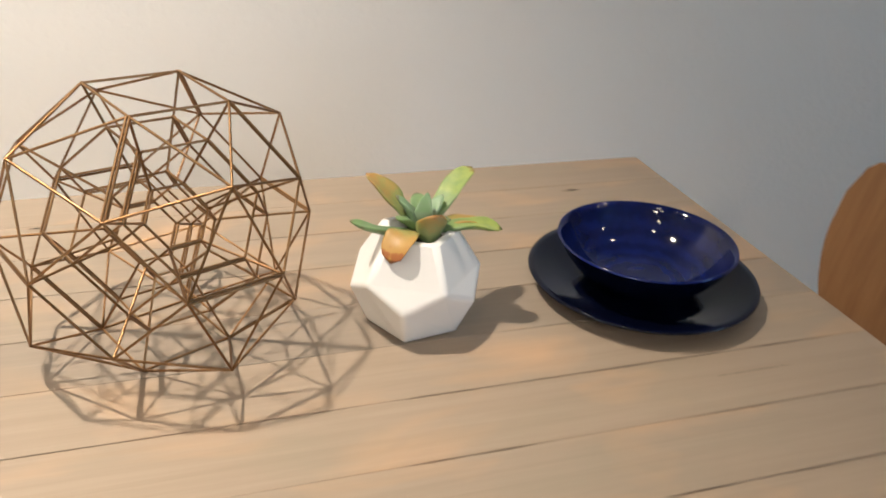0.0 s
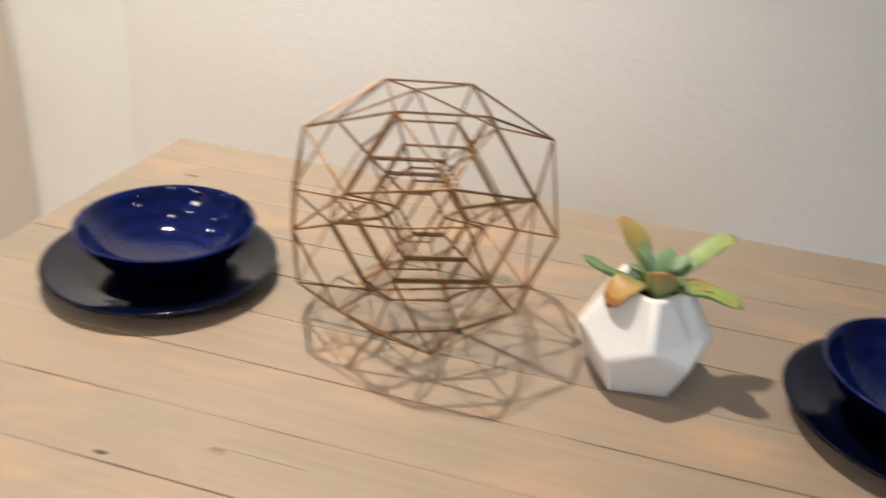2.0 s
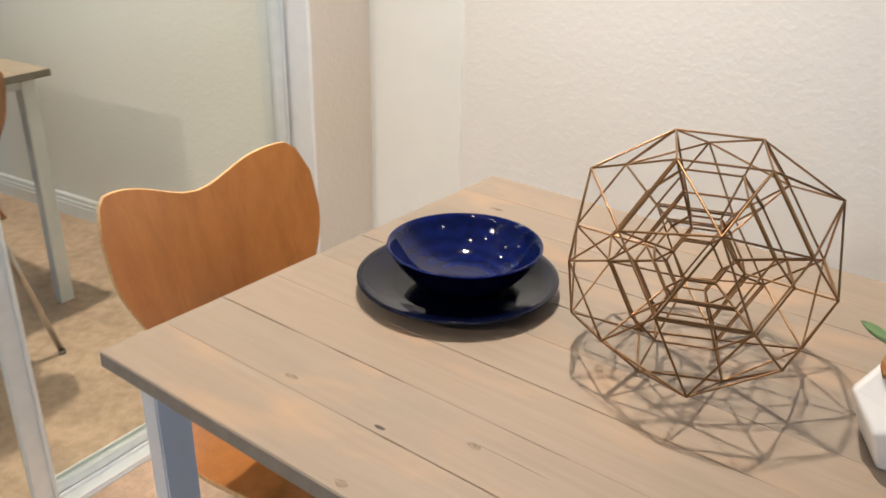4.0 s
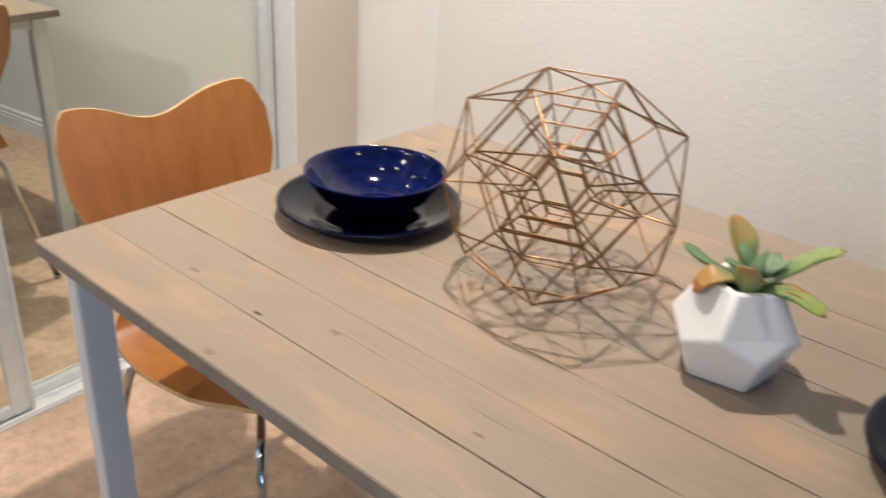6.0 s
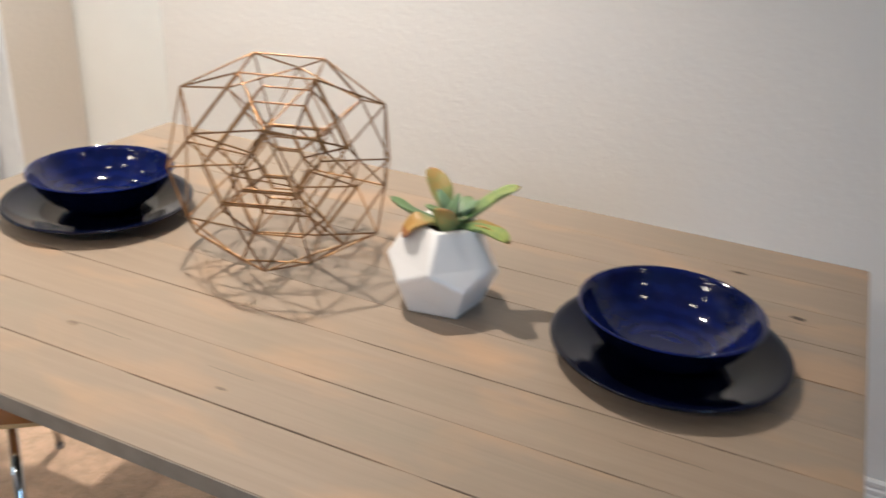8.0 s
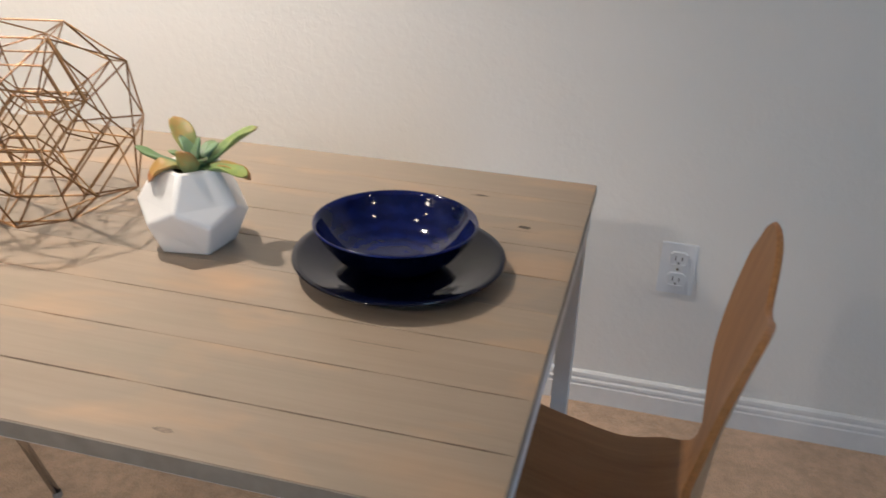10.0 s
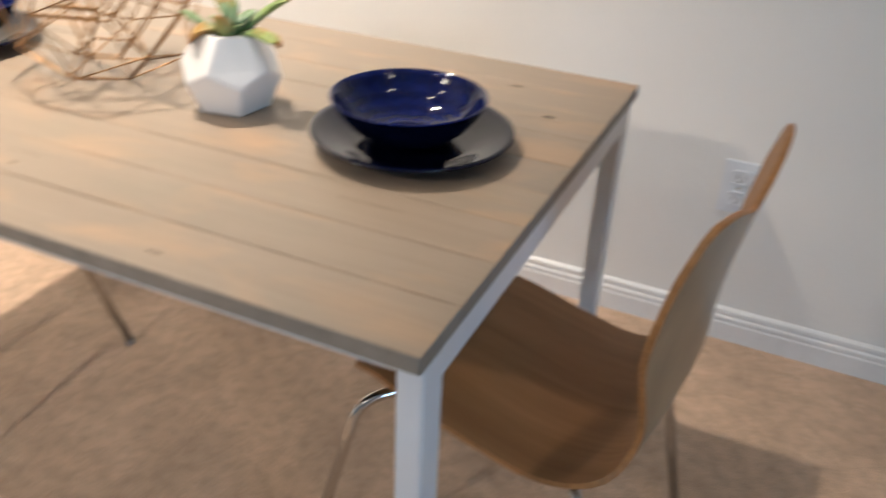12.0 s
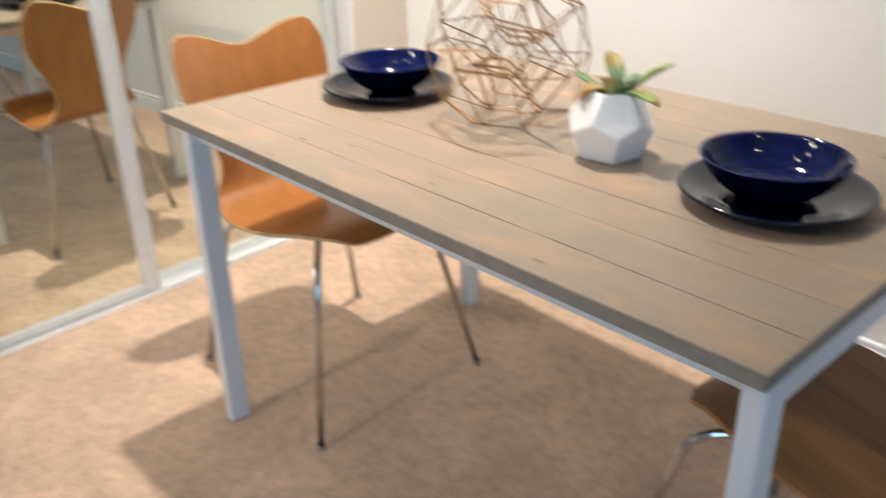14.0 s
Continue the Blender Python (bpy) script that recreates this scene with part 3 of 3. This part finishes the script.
# ---- faceted pot and succulent ----
PX, PY, PR, TURN = 0.820, 0.4185, 0.0765, 9.5
pot = thing("flower_pot", (PX, PY, TZ), "white glazed ceramic pot faceted like a dodecahedron", "flower pot")
PH = 0.7947 * PR
POT_H = 2 * PH - 0.008
def ring5(r, z, turn):
    return [Vector((r * math.cos(radians(turn + 72 * k)), r * math.sin(radians(turn + 72 * k)), z)) for k in range(5)]


bm = bmesh.new()
rings = [ring5(0.054, 0, TURN - 54), ring5(0.074, PH - 0.1876 * PR, TURN - 54), ring5(0.074, PH + 0.1876 * PR - 0.006, TURN - 18), ring5(0.0465, POT_H, TURN - 18)]
v = [[bm.verts.new(p) for p in r] for r in rings]
bm.faces.new(v[0])
for k in range(5):
    j = (k + 1) % 5
    bm.faces.new((v[0][k], v[0][j], v[1][j], v[2][k], v[1][k]))
    bm.faces.new((v[3][k], v[2][k], v[1][j], v[2][j], v[3][j]))
bmesh.ops.bevel(bm, geom=bm.edges[:], offset=0.0055, segments=4, affect="EDGES", profile=0.6)
# round mouth with an inner wall
top_edges = [e for e in bm.edges if len(e.link_faces) == 1]
loop_v = sorted({w for e in top_edges for w in e.verts}, key=lambda w: math.atan2(w.co.y, w.co.x))
prev = loop_v
for r, z in ((0.036, 0.001), (0.0335, 0.0), (0.032, -0.004), (0.031, -0.03)):
    cur = [bm.verts.new((r * math.cos(math.atan2(w.co.y, w.co.x)), r * math.sin(math.atan2(w.co.y, w.co.x)), POT_H + z)) for w in loop_v]
    for k in range(len(loop_v)):
        j = (k + 1) % len(loop_v)
        bm.faces.new((prev[k], prev[j], cur[j], cur[k]))
    prev = cur
body = part("pot_body", bm, M_POT, pot)
for p in body.data.polygons:
    p.use_smooth = p.area < 2e-4
part("soil", lathe([(0.0315, POT_H - 0.012), (0.02, POT_H - 0.007), (0, POT_H - 0.004)], 24), M_SOIL, pot, "dark potting soil", smooth=True)

DEEP, TEAL = (0.13, 0.215, 0.10), (0.20, 0.28, 0.175)
ORANGE, OLIVE, LIME = (0.38, 0.23, 0.065), (0.24, 0.27, 0.09), (0.30, 0.36, 0.09)
L_YEL = leaf_mat("leaf_green_to_amber", DEEP, OLIVE, ORANGE)
L_ORG = leaf_mat("leaf_amber", OLIVE, ORANGE, (0.42, 0.24, 0.06))
L_GRN = leaf_mat("leaf_deep_green", (0.07, 0.14, 0.06), DEEP, (0.17, 0.27, 0.11))
L_LIME = leaf_mat("leaf_lime", DEEP, (0.19, 0.28, 0.085), LIME)
L_TEAL = leaf_mat("leaf_bluish_green", DEEP, TEAL, (0.18, 0.30, 0.15))
plant = thing("succulent", (0.8265, 0.423, TZ + POT_H - 0.007), "small succulent with green paddle leaves and amber tips in the pot", "plant")


def leaf(tip, width, thick, sag, mat, root=(0, 0, 0), point=0.0, name="leaf"):
    """A fleshy paddle from root to tip, arched by sag, widest past the middle."""
    a, b = Vector(root), Vector(tip)
    length = (b - a).length
    fwd = (b - a).normalized()
    side = fwd.cross(Vector((0, 0, 1))).normalized()
    up = side.cross(fwd).normalized()
    frame_m = Matrix((fwd, side, up)).transposed()
    bm = bmesh.new()
    rings, nu, nv = [], 16, 14
    for i in range(nu + 1):
        u = i / nu
        w = width * (0.42 + 0.58 * math.sin(min(1.0, u / 0.68) * math.pi / 2) ** 1.6) * math.sqrt(max(0.0, 1 - max(0.0, (u - 0.70) / 0.30) ** 2.4))
        w *= 1 - point * max(0.0, (u - 0.45) / 0.55) ** 1.3
        w *= 1 + 0.10 * noise.noise(Vector((u * 4.0, tip[0] * 90, tip[1] * 90)))
        th = thick * (1.0 - 0.55 * u) * min(1.0, math.sqrt(max(0.0, 1 - u)) * 2.2)
        arch = sag * 4 * u * (1 - u)
        if i == nu:
            rings.append([bm.verts.new((length * u, 0, arch))])
            break
        ring = []
        for k in range(nv):
            t = 2 * math.pi * k / nv
            y, z = w * math.cos(t), th * math.sin(t)
            z += 0.42 * y * y / max(width, 1e-4) + 0.0016 * math.sin(u * 11 + 90 * tip[0]) * y / max(width, 1e-4)
            ring.append(bm.verts.new((length * u, y, arch + z)))
        rings.append(ring)
    for p, q in zip(rings, rings[1:]):
        for k in range(nv):
            h = (k + 1) % nv
            if len(q) == 1:
                bm.faces.new((p[k], p[h], q[0]))
            else:
                bm.faces.new((p[k], p[h], q[h], q[k]))
    bm.faces.new(rings[0])
    ob = part(name, bm, mat, plant, smooth=True)
    ob.matrix_basis = Matrix.Translation(a) @ frame_m.to_4x4()
    return ob


leaf((-0.054, 0.044, 0.056), 0.0165, 0.0050, 0.003, L_YEL, (-0.004, 0.005, 0), 0.12)
leaf((0.071, 0.050, 0.053), 0.0150, 0.0050, 0.004, L_LIME, (0.006, 0.005, 0), 0.1)
leaf((-0.084, -0.012, 0.028), 0.0098, 0.0052, -0.006, L_GRN, (-0.005, -0.001, 0.002), 0.2)
leaf((0.086, -0.020, 0.006), 0.0142, 0.0048, 0.005, L_LIME, (0.006, -0.002, 0.002), 0.1)
leaf((0.080, 0.000, -0.006), 0.0120, 0.0045, 0.012, L_ORG, (0.006, 0.002, 0))
leaf((-0.047, -0.044, -0.010), 0.0180, 0.0052, 0.014, L_ORG, (-0.006, -0.007, 0.001))
leaf((0.002, -0.033, 0.037), 0.0185, 0.0050, -0.004, L_YEL, (0.002, -0.016, -0.004), 0.28)
leaf((0.006, 0.006, 0.046), 0.0110, 0.0055, 0.002, L_TEAL, (0.002, 0.001, 0), 0.75)
leaf((-0.028, 0.012, 0.042), 0.0115, 0.0055, 0.003, L_TEAL, (-0.003, 0.003, 0), 0.6)
leaf((-0.034, -0.010, 0.026), 0.0105, 0.0055, 0.003, L_GRN, (-0.004, -0.001, 0), 0.5)
leaf((0.028, 0.018, 0.036), 0.0112, 0.0055, 0.003, L_TEAL, (0.003, 0.003, 0), 0.65)
leaf((0.026, -0.018, 0.022), 0.0110, 0.0055, 0.003, L_GRN, (0.003, -0.003, 0), 0.5)
leaf((0.006, 0.045, 0.028), 0.0118, 0.0050, 0.004, L_GRN, (0.001, 0.004, 0), 0.4)

# ---- wire sculpture ----
# a truncated octahedron whose eight hexagons carry a raised joint; two smaller cages nest inside, tied by spokes
BALL, CAGE_R, PEAK_R, ROD = Vector((0.5575, 0.4425, 0.8735)), 0.1537, 0.1673, 0.00132
CAGE_TURN = pose(0, 0, 0, -0.23, -3.4, 160.07).to_3x3()
SHELLS = (1.0, 0.70, 0.345)
FLAT = TZ + ROD - BALL.z
corners = sorted({(a * p[0], b * p[1], c * p[2]) for p in itertools.permutations((0, 1, 2)) for a in (1, -1) for b in (1, -1) for c in (1, -1)})
corners = [Vector(c) / math.sqrt(5) for c in corners]
peaks = [Vector((a, b, c)) / math.sqrt(3) for a in (1, -1) for b in (1, -1) for c in (1, -1)]


def cage_point(v, radius):
    """Turned into place; the lowest joints press level on the table."""
    p = CAGE_TURN @ v * radius
    p.z = max(p.z, FLAT)
    return p


sculpture = thing("wire_sculpture", (BALL.x, BALL.y, TZ), "open geometric sphere of antique-brass rods with nested inner cages", "sculpture")
LIFT = Vector((0, 0, BALL.z - TZ))
bm = bmesh.new()
bmesh.ops.create_cone(bm, cap_ends=True, segments=10, radius1=1, radius2=1, depth=1)
ROD_MESH = mesh_of("rod", bm, M_BRASS, smooth=True)
for p in ROD_MESH.polygons:
    p.use_smooth = len(p.vertices) == 4


def rod(a, b, r=ROD, shift=0.0):
    ob = new("rod", ROD_MESH)
    ob.parent = sculpture
    d = b - a
    off = d.cross(a + b).normalized() * shift
    ob.matrix_basis = Matrix.Translation((a + b) / 2 + LIFT + off) @ d.to_track_quat("Z", "Y").to_matrix().to_4x4() @ Matrix.Diagonal((r, r, d.length + r, 1))


EDGE = math.sqrt(2 / 5)
for i, j in itertools.combinations(range(24), 2):
    u, w = corners[i], corners[j]
    if abs((u - w).length - EDGE) > 0.01:
        continue
    # edges between two hexagons are double, edges of the square openings single
    square = any(u[k] == w[k] and abs(u[k]) > 0.8 for k in range(3))
    for k in SHELLS:
        a, b = cage_point(u, CAGE_R * k), cage_point(w, CAGE_R * k)
        for sh in ((0.0,) if square else (-ROD * 1.15, ROD * 1.15)):
            rod(a, b, shift=sh)
for u in corners:
    rod(cage_point(u, CAGE_R), cage_point(u, CAGE_R * SHELLS[2]))
    for q in peaks:
        if u.dot(q) > 0.7:
            rod(cage_point(q, PEAK_R), cage_point(u, CAGE_R))
